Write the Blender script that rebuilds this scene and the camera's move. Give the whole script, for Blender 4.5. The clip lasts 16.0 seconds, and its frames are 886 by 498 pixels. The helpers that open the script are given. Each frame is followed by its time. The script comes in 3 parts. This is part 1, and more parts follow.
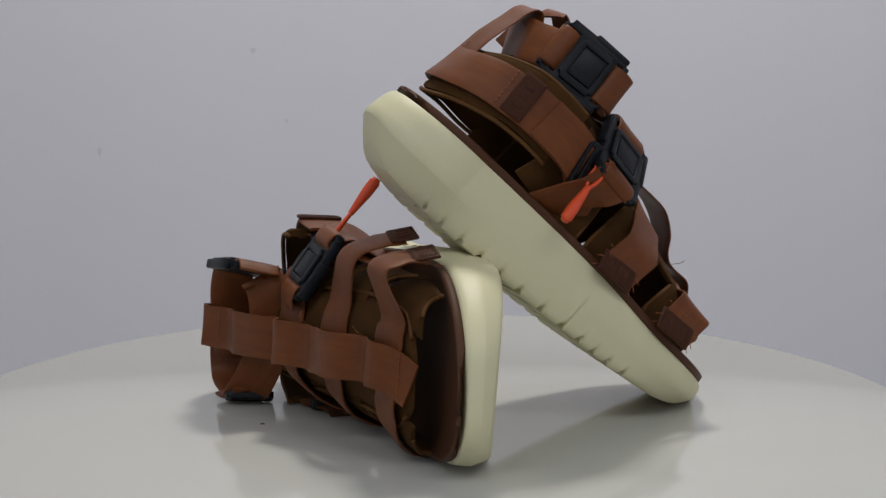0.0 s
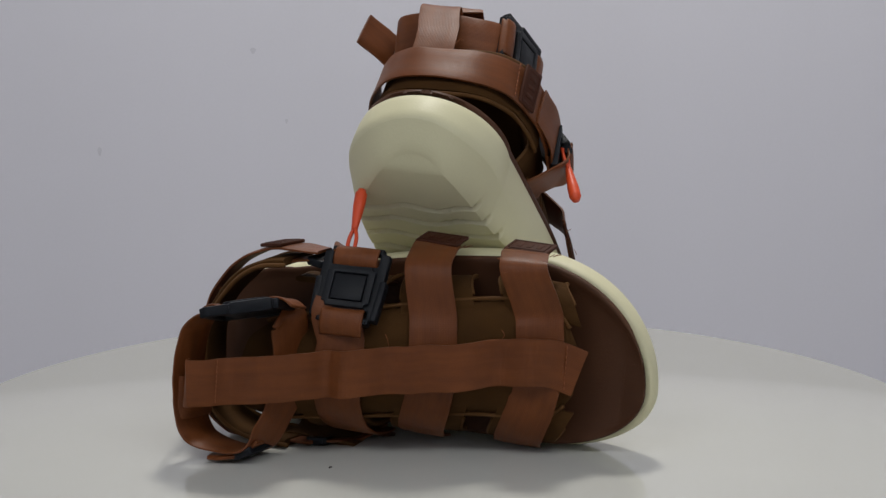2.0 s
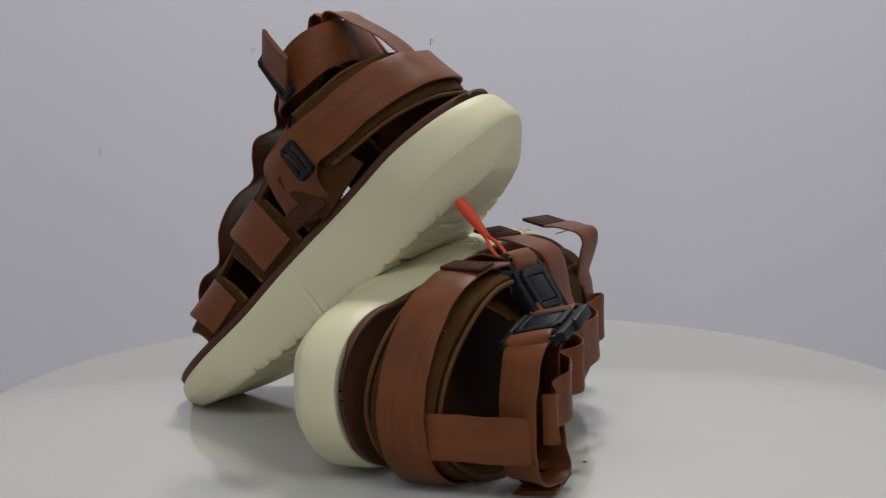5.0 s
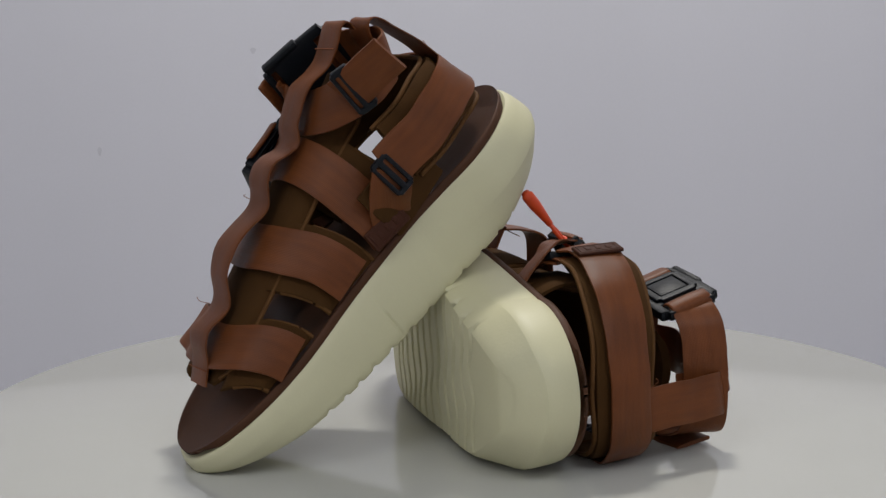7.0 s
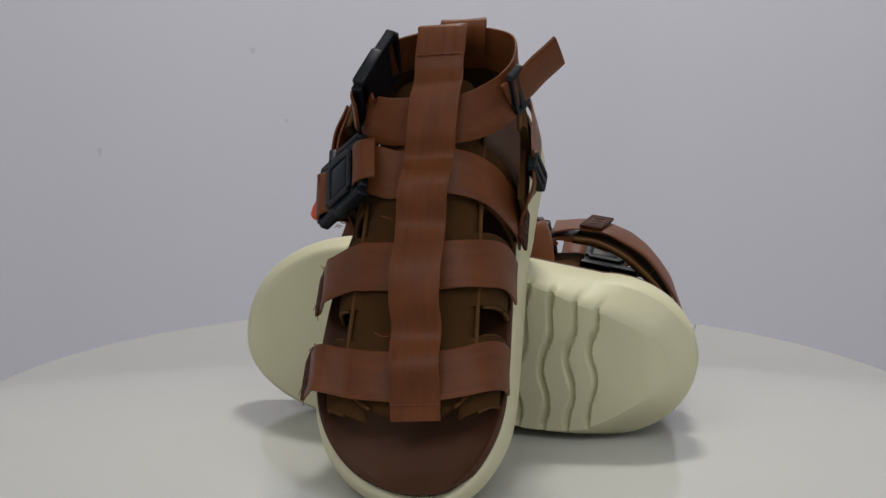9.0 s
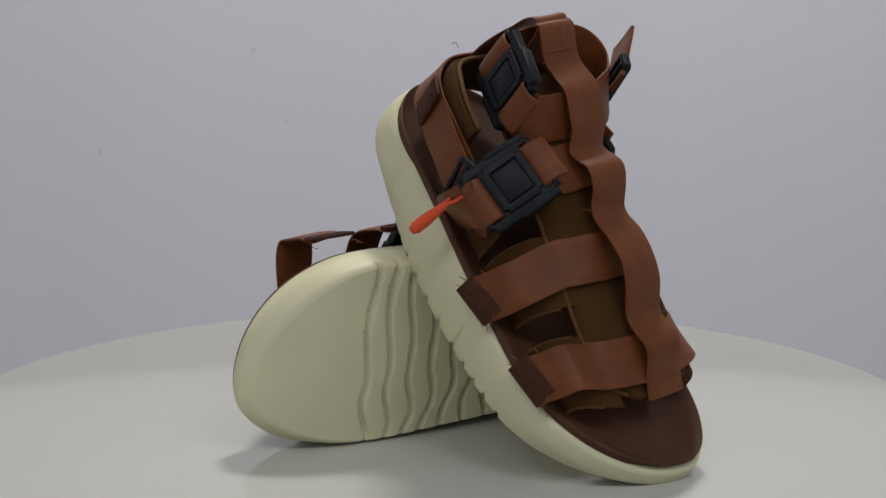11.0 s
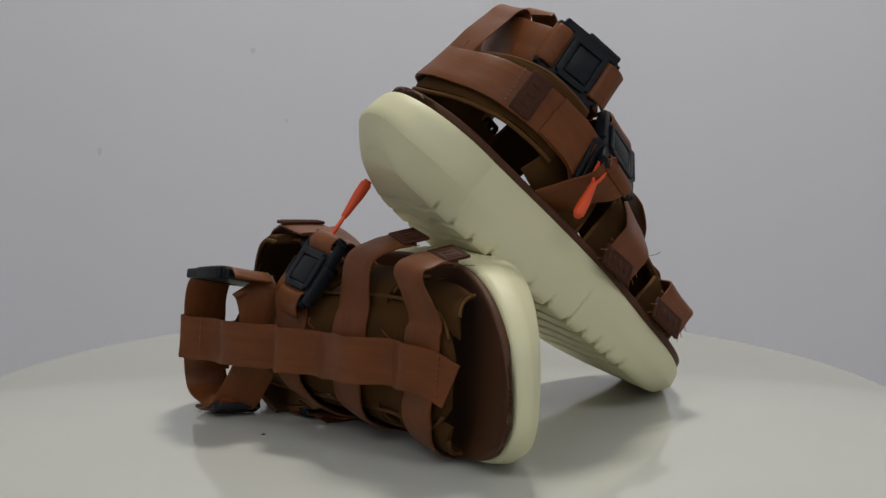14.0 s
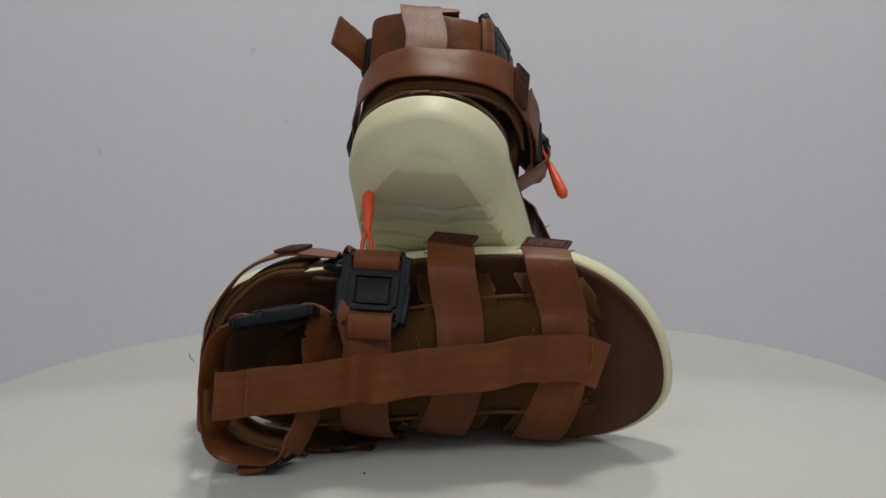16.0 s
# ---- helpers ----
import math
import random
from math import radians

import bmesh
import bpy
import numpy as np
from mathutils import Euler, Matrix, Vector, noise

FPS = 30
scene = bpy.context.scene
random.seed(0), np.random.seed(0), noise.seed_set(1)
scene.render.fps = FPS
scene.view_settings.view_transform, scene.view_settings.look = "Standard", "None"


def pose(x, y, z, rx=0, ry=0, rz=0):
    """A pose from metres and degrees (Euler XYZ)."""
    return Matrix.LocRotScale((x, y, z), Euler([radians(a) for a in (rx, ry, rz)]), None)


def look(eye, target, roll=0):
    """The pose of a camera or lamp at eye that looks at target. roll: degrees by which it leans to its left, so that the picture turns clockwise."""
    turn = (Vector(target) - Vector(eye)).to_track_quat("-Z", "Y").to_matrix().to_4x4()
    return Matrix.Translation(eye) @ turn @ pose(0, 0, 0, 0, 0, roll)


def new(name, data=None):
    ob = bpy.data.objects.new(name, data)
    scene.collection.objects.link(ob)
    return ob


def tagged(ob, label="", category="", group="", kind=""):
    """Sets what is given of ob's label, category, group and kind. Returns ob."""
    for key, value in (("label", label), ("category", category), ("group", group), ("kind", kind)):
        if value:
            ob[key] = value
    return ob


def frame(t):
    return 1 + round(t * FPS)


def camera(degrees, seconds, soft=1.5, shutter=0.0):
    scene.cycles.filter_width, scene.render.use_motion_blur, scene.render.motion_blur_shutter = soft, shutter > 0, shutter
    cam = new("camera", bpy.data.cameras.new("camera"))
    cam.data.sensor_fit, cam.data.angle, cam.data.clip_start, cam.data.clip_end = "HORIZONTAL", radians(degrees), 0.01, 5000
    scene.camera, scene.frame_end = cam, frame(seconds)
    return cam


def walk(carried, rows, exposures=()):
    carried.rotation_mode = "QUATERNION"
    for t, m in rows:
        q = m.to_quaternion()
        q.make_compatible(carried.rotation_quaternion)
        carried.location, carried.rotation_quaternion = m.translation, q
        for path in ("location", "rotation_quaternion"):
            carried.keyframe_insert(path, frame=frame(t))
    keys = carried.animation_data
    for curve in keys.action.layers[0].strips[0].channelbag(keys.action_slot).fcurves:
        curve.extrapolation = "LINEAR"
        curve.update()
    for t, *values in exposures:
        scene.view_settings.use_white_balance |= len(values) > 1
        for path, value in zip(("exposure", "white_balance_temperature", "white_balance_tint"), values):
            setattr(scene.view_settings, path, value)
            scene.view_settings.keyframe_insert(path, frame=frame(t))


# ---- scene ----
# ---------------------------------------------------------------- camera
cam = camera(26.29, 16.0, soft=1.4)
EYE = Vector((0.0, -1.16, 0.3297))
AIM = Vector((-0.00217, math.cos(0.18528), -math.sin(0.18528)))
CAM_POSE = look(EYE, EYE + AIM, -0.17)
walk(cam, [(0, CAM_POSE), (16, CAM_POSE)], [(0, -0.04, 6500, 10), (10.5, -0.04, 6500, 10), (12.5, -0.10, 6720, 6), (14.0, -0.13, 6720, 6), (16.0, -0.12, 6680, 7)])

TURN = 26.5403          # turntable speed, degrees a second

# ---------------------------------------------------------------- light
world = bpy.data.worlds.new("room_air")
world.use_nodes = True
world.node_tree.nodes["Background"].inputs[0].default_value = (0.75, 0.8, 1.0, 1)
world.node_tree.nodes["Background"].inputs[1].default_value = 0.035
scene.world = world


def ceiling_and_fill_lamp(x, y, z, sx, sy, watts, colour):
    data = bpy.data.lights.new("ceiling_and_fill_light", "AREA")
    data.shape, data.size, data.size_y, data.energy, data.color = "RECTANGLE", sx, sy, watts, colour
    ob = new("ceiling_and_fill_light", data)
    ob.matrix_world = pose(x, y, z)
    return ob


ceiling_and_fill_lamp(0.12, 0.80, 1.84, 0.32, 0.22, 22.0, (1.0, 0.97, 0.92))
# unseen pair behind the camera, added as fill to lighten the shadows
ceiling_and_fill_lamp(-0.9, -1.5, 1.84, 1.2, 0.5, 10.4, (0.95, 0.97, 1.0))
ceiling_and_fill_lamp(0.9, -1.5, 1.84, 1.2, 0.5, 12.6, (0.92, 0.95, 1.0))


# ---------------------------------------------------------------- materials
def material(name, colour, rough=0.6, metal=0.0, spec=0.5):
    m = bpy.data.materials.new(name)
    m.use_nodes = True
    b = m.node_tree.nodes["Principled BSDF"]
    b.inputs["Base Color"].default_value = (*colour, 1)
    b.inputs["Roughness"].default_value = rough
    b.inputs["Metallic"].default_value = metal
    b.inputs["Specular IOR Level"].default_value = spec
    return m, m.node_tree.nodes, m.node_tree.links, b


def vary(m, nodes, links, b, colour, amount, scale, bump_scale, bump, rough=None, rough_var=0.1):
    """Two scales of colour variation and a fine relief, in metres of the object."""
    tc = nodes.new("ShaderNodeTexCoord")
    n1 = nodes.new("ShaderNodeTexNoise")
    n1.inputs["Scale"].default_value, n1.inputs["Detail"].default_value = scale, 4
    n2 = nodes.new("ShaderNodeTexNoise")
    n2.inputs["Scale"].default_value, n2.inputs["Detail"].default_value = bump_scale, 3
    links.new(tc.outputs["Object"], n1.inputs["Vector"])
    links.new(tc.outputs["Object"], n2.inputs["Vector"])
    mix = nodes.new("ShaderNodeMix")
    mix.data_type = "RGBA"
    lo = [max(0, c * (1 - amount)) for c in colour]
    hi = [min(1, c * (1 + amount)) for c in colour]
    mix.inputs[6].default_value, mix.inputs[7].default_value = (*lo, 1), (*hi, 1)
    add = nodes.new("ShaderNodeMath")
    add.operation = "MULTIPLY_ADD"
    add.inputs[1].default_value = 0.35
    links.new(n2.outputs["Fac"], add.inputs[0])
    links.new(n1.outputs["Fac"], add.inputs[2])
    sub = nodes.new("ShaderNodeMath")
    sub.operation = "SUBTRACT"
    sub.inputs[1].default_value = 0.17
    links.new(add.outputs[0], sub.inputs[0])
    links.new(sub.outputs[0], mix.inputs[0])
    links.new(mix.outputs[2], b.inputs["Base Color"])
    bp = nodes.new("ShaderNodeBump")
    bp.inputs["Strength"].default_value, bp.inputs["Distance"].default_value = bump, 0.0006
    links.new(n2.outputs["Fac"], bp.inputs["Height"])
    links.new(bp.outputs["Normal"], b.inputs["Normal"])
    if rough is not None:
        rr = nodes.new("ShaderNodeMapRange")
        rr.inputs[3].default_value, rr.inputs[4].default_value = rough - rough_var, rough + rough_var
        links.new(n1.outputs["Fac"], rr.inputs[0])
        links.new(rr.outputs[0], b.inputs["Roughness"])
    return tc, n1, n2, mix, bp


def plain(name, colour, rough, amount=0.12, scale=60, bump_scale=900, bump=0.2, rough_var=0.08, spec=0.5):
    m, n, l, b = material(name, colour, rough, 0, spec)
    vary(m, n, l, b, colour, amount, scale, bump_scale, bump, rough, rough_var)
    return m


def webbing_material(name, colour):
    """Satin woven tape: fine ribs along its length, soft bands across its width, a little weft."""
    m, n, l, b = material(name, colour, 0.5, 0, 0.25)
    tc, n1, n2, mix, bp = vary(m, n, l, b, colour, 0.42, 28, 1400, 0.2)
    uv = n.new("ShaderNodeUVMap")
    ribs = n.new("ShaderNodeTexWave")
    ribs.wave_type, ribs.bands_direction = "BANDS", "Y"
    ribs.inputs["Scale"].default_value, ribs.inputs["Distortion"].default_value = 330, 1.2
    l.new(uv.outputs[0], ribs.inputs["Vector"])
    weft = n.new("ShaderNodeTexWave")
    weft.wave_type, weft.bands_direction = "BANDS", "X"
    weft.inputs["Scale"].default_value, weft.inputs["Distortion"].default_value = 300, 2.0
    l.new(uv.outputs[0], weft.inputs["Vector"])
    h = n.new("ShaderNodeMath")
    h.operation = "MULTIPLY_ADD"
    h.inputs[1].default_value = 0.5
    l.new(weft.outputs["Fac"], h.inputs[0])
    l.new(ribs.outputs["Fac"], h.inputs[2])
    bp.inputs["Strength"].default_value, bp.inputs["Distance"].default_value = 0.22, 0.0002
    l.new(h.outputs[0], bp.inputs["Height"])
    worn = n.new("ShaderNodeTexNoise")
    worn.inputs["Scale"].default_value, worn.inputs["Detail"].default_value = 1.0, 5
    wm = n.new("ShaderNodeMapping")
    wm.inputs["Scale"].default_value = (30, 260, 1)
    l.new(uv.outputs[0], wm.inputs["Vector"])
    l.new(wm.outputs[0], worn.inputs["Vector"])
    # streaks modulate the dye
    mul = n.new("ShaderNodeMix")
    mul.data_type, mul.blend_type = "RGBA", "MULTIPLY"
    mul.inputs[0].default_value = 0.5
    ramp = n.new("ShaderNodeMapRange")
    ramp.inputs[1].default_value, ramp.inputs[2].default_value = 0.3, 0.7
    ramp.inputs[3].default_value, ramp.inputs[4].default_value = 0.82, 1.20
    mixed = n.new("ShaderNodeMath")
    mixed.operation = "MULTIPLY_ADD"
    mixed.inputs[1].default_value, mixed.inputs[2].default_value = 1.5, -0.25
    l.new(worn.outputs["Fac"], mixed.inputs[0])
    l.new(mixed.outputs[0], ramp.inputs[0])
    l.new(mix.outputs[2], mul.inputs[6])
    l.new(ramp.outputs[0], mul.inputs[7])
    l.new(mul.outputs[2], b.inputs["Base Color"])
    rr = n.new("ShaderNodeMapRange")
    rr.inputs[3].default_value, rr.inputs[4].default_value = 0.34, 0.56
    l.new(worn.outputs["Fac"], rr.inputs[0])
    l.new(rr.outputs[0], b.inputs["Roughness"])
    b.inputs["Sheen Weight"].default_value = 0.03
    b.inputs["Sheen Tint"].default_value = (1.0, 0.6, 0.4, 1)
    return m


WEBBING = webbing_material("brown_webbing", (0.140, 0.041, 0.0100))
FABRIC = plain("khaki_brown_fabric", (0.064, 0.029, 0.0080), 0.9, 0.22, 70, 1500, 0.5, spec=0.12)
PIPING = plain("brown_piping", (0.110, 0.050, 0.0150), 0.75, 0.2, 90, 1500, 0.4, spec=0.15)
LEATHER = plain("embossed_leather", (0.056, 0.018, 0.0085), 0.62, 0.25, 120, 900, 0.4, spec=0.18)
FOOTBED = plain("brown_footbed", (0.074, 0.029, 0.012), 0.58, 0.15, 40, 1100, 0.25, spec=0.25)
FOAM = plain("cream_foam", (0.67, 0.64, 0.41), 0.50, 0.05, 35, 700, 0.15, 0.06)
PLASTIC = plain("black_plastic", (0.006, 0.0075, 0.010), 0.42, 0.2, 80, 1300, 0.25, 0.06, 0.22)
ORANGE = plain("orange_rubber", (0.72, 0.075, 0.016), 0.45, 0.08, 80, 1200, 0.1)
THREAD = plain("rust_thread", (0.24, 0.07, 0.018), 0.7, 0.1)
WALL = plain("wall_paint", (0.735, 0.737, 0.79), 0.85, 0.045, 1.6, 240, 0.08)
# soft vertical bands of light on the wall, put into the paint colour as noise
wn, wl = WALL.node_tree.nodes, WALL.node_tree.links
light_streaks = wn.new("ShaderNodeMapping")
light_streaks.inputs["Scale"].default_value = (2.2, 1.0, 0.22)
wl.new([n for n in wn if n.type == "TEX_COORD"][0].outputs["Object"], light_streaks.inputs["Vector"])
wl.new(light_streaks.outputs[0], [n for n in wn if n.type == "TEX_NOISE"][0].inputs["Vector"])
FLOOR = plain("floor_vinyl", (0.35, 0.34, 0.33), 0.5, 0.1, 3, 200, 0.1)
CEILING = plain("ceiling_paint", (0.8, 0.8, 0.79), 0.9, 0.03, 2, 200, 0.1)
TABLE_TOP = plain("white_laminate", (0.552, 0.552, 0.505), 0.12, 0.025, 9, 260, 0.012, 0.05)
SMUDGE = plain("wall_smudge", (0.64, 0.642, 0.69), 0.9)
SPECK = plain("dark_lint", (0.03, 0.02, 0.02), 0.9)


# ---------------------------------------------------------------- mesh helpers
def part(name, bm, mat, parent=None, label="", smooth=True):
    bmesh.ops.recalc_face_normals(bm, faces=bm.faces)
    me = bpy.data.meshes.new(name)
    bm.to_mesh(me)
    bm.free()
    me.materials.append(mat)
    for f in me.polygons:
        f.use_smooth = smooth
    ob = new(name, me)
    if parent is not None:
        ob.parent = parent
    return tagged(ob, label)


def sharp(ob, degrees=35):
    """Keeps edges crisper than this angle."""
    me = ob.data
    bm = bmesh.new()
    bm.from_mesh(me)
    for e in bm.edges:
        if len(e.link_faces) == 2 and e.calc_face_angle(0) > radians(degrees):
            e.smooth = False
    bm.to_mesh(me)
    bm.free()
    return ob


def box(bm, sx, sy, sz, m=Matrix(), bevel=0.0, segments=2):
    b2 = bmesh.new()
    bmesh.ops.create_cube(b2, size=1, matrix=Matrix.Diagonal((sx, sy, sz, 1)))
    if bevel:
        bmesh.ops.bevel(b2, geom=b2.edges[:], offset=bevel, segments=segments, affect="EDGES", profile=0.5)
    join(bm, b2, m)


def join(bm, other, m=Matrix()):
    """Adds another bmesh's faces at the pose m."""
    made = {v: bm.verts.new(m @ v.co) for v in other.verts}
    for f in other.faces:
        bm.faces.new([made[v] for v in f.verts])
    other.free()


def spline(points, n):
    """Evenly spaced points on a Catmull-Rom curve."""
    P = [Vector(q) for q in points]
    P = [P[0] * 2 - P[1]] + P + [P[-1] * 2 - P[-2]]
    fine = []
    for i in range(1, len(P) - 2):
        a, b, c, d = P[i - 1:i + 3]
        for k in range(12):
            t = k / 12
            fine.append(0.5 * ((2 * b) + (c - a) * t + (2 * a - 5 * b + 4 * c - d) * t * t + (3 * b - a - 3 * c + d) * t ** 3))
    fine.append(P[-2])
    dist = [0.0]
    for a, b in zip(fine, fine[1:]):
        dist.append(dist[-1] + (b - a).length)
    out, j = [], 0
    for k in range(n):
        s = dist[-1] * k / (n - 1)
        while j < len(dist) - 2 and dist[j + 1] < s:
            j += 1
        t = (s - dist[j]) / max(1e-9, dist[j + 1] - dist[j])
        out.append(fine[j].lerp(fine[j + 1], min(1, t)))
    return out


def ribbon_mesh(points, wide, width, thick, n=40, crown=0.0004, wobble=0.0):
    """A tape along points; wide: the direction of its width, one or one for each point."""
    P = spline(points, n)
    if isinstance(wide, (list, tuple)) and len(wide) == len(points):
        Wd = spline(wide, n) if len(wide) > 1 else [Vector(wide[0])] * n
    else:
        Wd = [Vector(wide)] * n
    bm = bmesh.new()
    uvl = bm.loops.layers.uv.new("UVMap")
    vs = (-1, -0.9, -0.45, 0, 0.45, 0.9, 1)
    rings, length = [], 0.0
    for i in range(n):
        t = (P[min(n - 1, i + 1)] - P[max(0, i - 1)]).normalized()
        w = Wd[i] - t * Wd[i].dot(t)
        w.normalize()
        nrm = t.cross(w)
        if i:
            length += (P[i] - P[i - 1]).length
        ring = []
        sway = wobble * noise.noise(P[i] * 60 + Vector((3.1, 7.7, width * 900)))
        lift = 1.3 * wobble * noise.noise(P[i] * 48 + Vector((1.7, 4.2, width * 700)))
        curl = 0.9 * wobble * noise.noise(P[i] * 75 + Vector((9.3, 0.4, width * 500)))
        for s in (1, -1):
            row = []
            for v in (vs if s == 1 else vs[::-1]):
                edge = 0.55 if abs(v) == 1 else 1.0
                q = P[i] + w * (v * width / 2 + sway) + nrm * (s * thick / 2 * edge + crown * (1 - v * v) + lift + curl * v)
                row.append((bm.verts.new(q), (length, (v + 1) * width / 2 + (0.1 if s < 0 else 0))))
            ring += row
        rings.append(ring)
    k = len(rings[0])
    for a, b in zip(rings, rings[1:]):
        for j in range(k):
            q = (a[j], a[(j + 1) % k], b[(j + 1) % k], b[j])
            f = bm.faces.new([x[0] for x in q])
            for lp, x in zip(f.loops, q):
                lp[uvl].uv = x[1]
    for ring in (rings[0], rings[-1]):
        f = bm.faces.new([x[0] for x in ring])
        for lp, x in zip(f.loops, ring):
            lp[uvl].uv = x[1]
    return bm


def tube_mesh(points, radius, n=30, sides=8, taper=None, closed=False):
    P = spline(points, n)
    bm = bmesh.new()
    rings = []
    up = Vector((0.13, 0.31, 0.94))
    for i in range(n):
        t = (P[min(n - 1, i + 1)] - P[max(0, i - 1)]).normalized()
        a = t.cross(up)
        if a.length < 0.05:
            a = t.cross(Vector((1, 0, 0)))
        a.normalize()
        b = t.cross(a)
        r = radius * (taper(i / (n - 1)) if taper else 1)
        rings.append([bm.verts.new(P[i] + (a * math.cos(2 * math.pi * j / sides) + b * math.sin(2 * math.pi * j / sides)) * r) for j in range(sides)])
    for a, b in zip(rings, rings[1:]):
        for j in range(sides):
            bm.faces.new((a[j], a[(j + 1) % sides], b[(j + 1) % sides], b[j]))
    bm.faces.new(rings[0])
    bm.faces.new(rings[-1])
    return bm


def frame_mesh(sx, sy, thick, holes, bevel=0.0008):
    """A flat plate in the xy plane with rectangular holes (x0, y0, x1, y1) cut through it, built from bars."""
    xs = sorted({-sx / 2, sx / 2, *[h[0] for h in holes], *[h[2] for h in holes]})
    ys = sorted({-sy / 2, sy / 2, *[h[1] for h in holes], *[h[3] for h in holes]})
    bm = bmesh.new()
    grid = {}

    def vert(i, j):
        if (i, j) not in grid:
            grid[i, j] = bm.verts.new((xs[i], ys[j], 0))
        return grid[i, j]
    for i in range(len(xs) - 1):
        for j in range(len(ys) - 1):
            cx, cy = (xs[i] + xs[i + 1]) / 2, (ys[j] + ys[j + 1]) / 2
            if any(h[0] < cx < h[2] and h[1] < cy < h[3] for h in holes):
                continue
            bm.faces.new((vert(i, j), vert(i + 1, j), vert(i + 1, j + 1), vert(i, j + 1)))
    # rounded outer corners
    corners = [v for v in bm.verts if abs(abs(v.co.x) - sx / 2) < 1e-7 and abs(abs(v.co.y) - sy / 2) < 1e-7]
    bmesh.ops.bevel(bm, geom=corners, offset=min(sx, sy) * 0.10, segments=3, affect="VERTICES")
    made = bmesh.ops.extrude_face_region(bm, geom=bm.faces[:])
    bmesh.ops.translate(bm, verts=[g for g in made["geom"] if isinstance(g, bmesh.types.BMVert)], vec=(0, 0, thick))
    bmesh.ops.recalc_face_normals(bm, faces=bm.faces)
    rim = [e for e in bm.edges if len(e.link_faces) == 2 and e.calc_face_angle(0) > radians(50)]
    bmesh.ops.bevel(bm, geom=rim, offset=bevel, segments=2, affect="EDGES", profile=0.5)
    return bm


# ---------------------------------------------------------------- the room
def slab(name, sx, sy, sz, m, mat, label):
    bm = bmesh.new()
    box(bm, sx, sy, sz, m)
    ob = part(name, bm, mat, None, "", False)
    return tagged(ob, label, kind="structure")


X0, X1, Y0, Y1, Z0, Z1 = -1.9, 1.9, -2.6, 1.55, -0.74, 1.9
slab("floor", X1 - X0, Y1 - Y0, 0.1, pose((X0 + X1) / 2, (Y0 + Y1) / 2, Z0 - 0.05), FLOOR, "plain grey vinyl floor of the room")
slab("ceiling", X1 - X0, Y1 - Y0, 0.1, pose((X0 + X1) / 2, (Y0 + Y1) / 2, Z1 + 0.05), CEILING, "white painted flat ceiling")
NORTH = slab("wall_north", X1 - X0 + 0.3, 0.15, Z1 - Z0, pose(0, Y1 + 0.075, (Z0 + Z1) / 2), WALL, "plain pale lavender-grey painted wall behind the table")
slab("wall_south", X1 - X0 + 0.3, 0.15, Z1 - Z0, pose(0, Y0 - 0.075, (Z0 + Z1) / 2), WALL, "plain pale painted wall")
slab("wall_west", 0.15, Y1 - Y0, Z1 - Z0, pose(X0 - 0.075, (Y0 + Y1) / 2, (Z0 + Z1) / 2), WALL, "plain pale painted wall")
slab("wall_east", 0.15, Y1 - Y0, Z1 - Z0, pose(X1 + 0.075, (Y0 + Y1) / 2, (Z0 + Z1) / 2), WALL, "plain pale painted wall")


# ---------------------------------------------------------------- the turning table
def lathe(profile, n=128):
    bm = bmesh.new()
    rings = []
    for r, z in profile:
        rings.append([bm.verts.new((r * math.cos(2 * math.pi * k / n), r * math.sin(2 * math.pi * k / n), z)) for k in range(n)])
    for a, b in zip(rings, rings[1:]):
        for k in range(n):
            bm.faces.new((a[k], a[(k + 1) % n], b[(k + 1) % n], b[k]))
    bm.faces.new(rings[0])
    bm.faces.new(rings[-1])
    return bm


def build_table():
    table = tagged(new("round_table"), "round glossy white laminate table turning slowly on a pedestal", "table")
    R = 0.327
    off = Matrix.Translation((-0.0133, -0.0045, 0))
    bm = lathe([(R - 0.003, 0), (R - 0.001, -0.001), (R, -0.003), (R, -0.018), (R - 0.002, -0.021), (R - 0.006, -0.022)])
    bm.transform(off)
    sharp(part("tabletop", bm, TABLE_TOP, table), 40)
    bm = lathe([(0.10, -0.022), (0.10, -0.03), (0.035, -0.036), (0.03, -0.06), (0.03, -0.68), (0.06, -0.70), (0.20, -0.715), (0.21, -0.74)], 48)
    part("pedestal", bm, TABLE_TOP, table)
    return table


TABLE = build_table()
# ---------------------------------------------------------------- the sandals
LEN = 0.3015
SOLE_Y = (-.5, -.49, -.47, -.43, -.38, -.3, -.2, -.1, 0, .1, .2, .28, .34, .4, .44, .47, .49, .5)
SOLE_LAT = (0, 0.06, 0.103, 0.142, 0.164, 0.188, 0.212, 0.238, 0.262, 0.279, 0.289, 0.291, 0.265, 0.206, 0.158, 0.111, 0.0624, 0)
SOLE_MED = (0, 0.0752, 0.126, 0.176, 0.2, 0.204, 0.184, 0.168, 0.168, 0.168, 0.168, 0.166, 0.16, 0.145, 0.12, 0.0915, 0.055, 0)


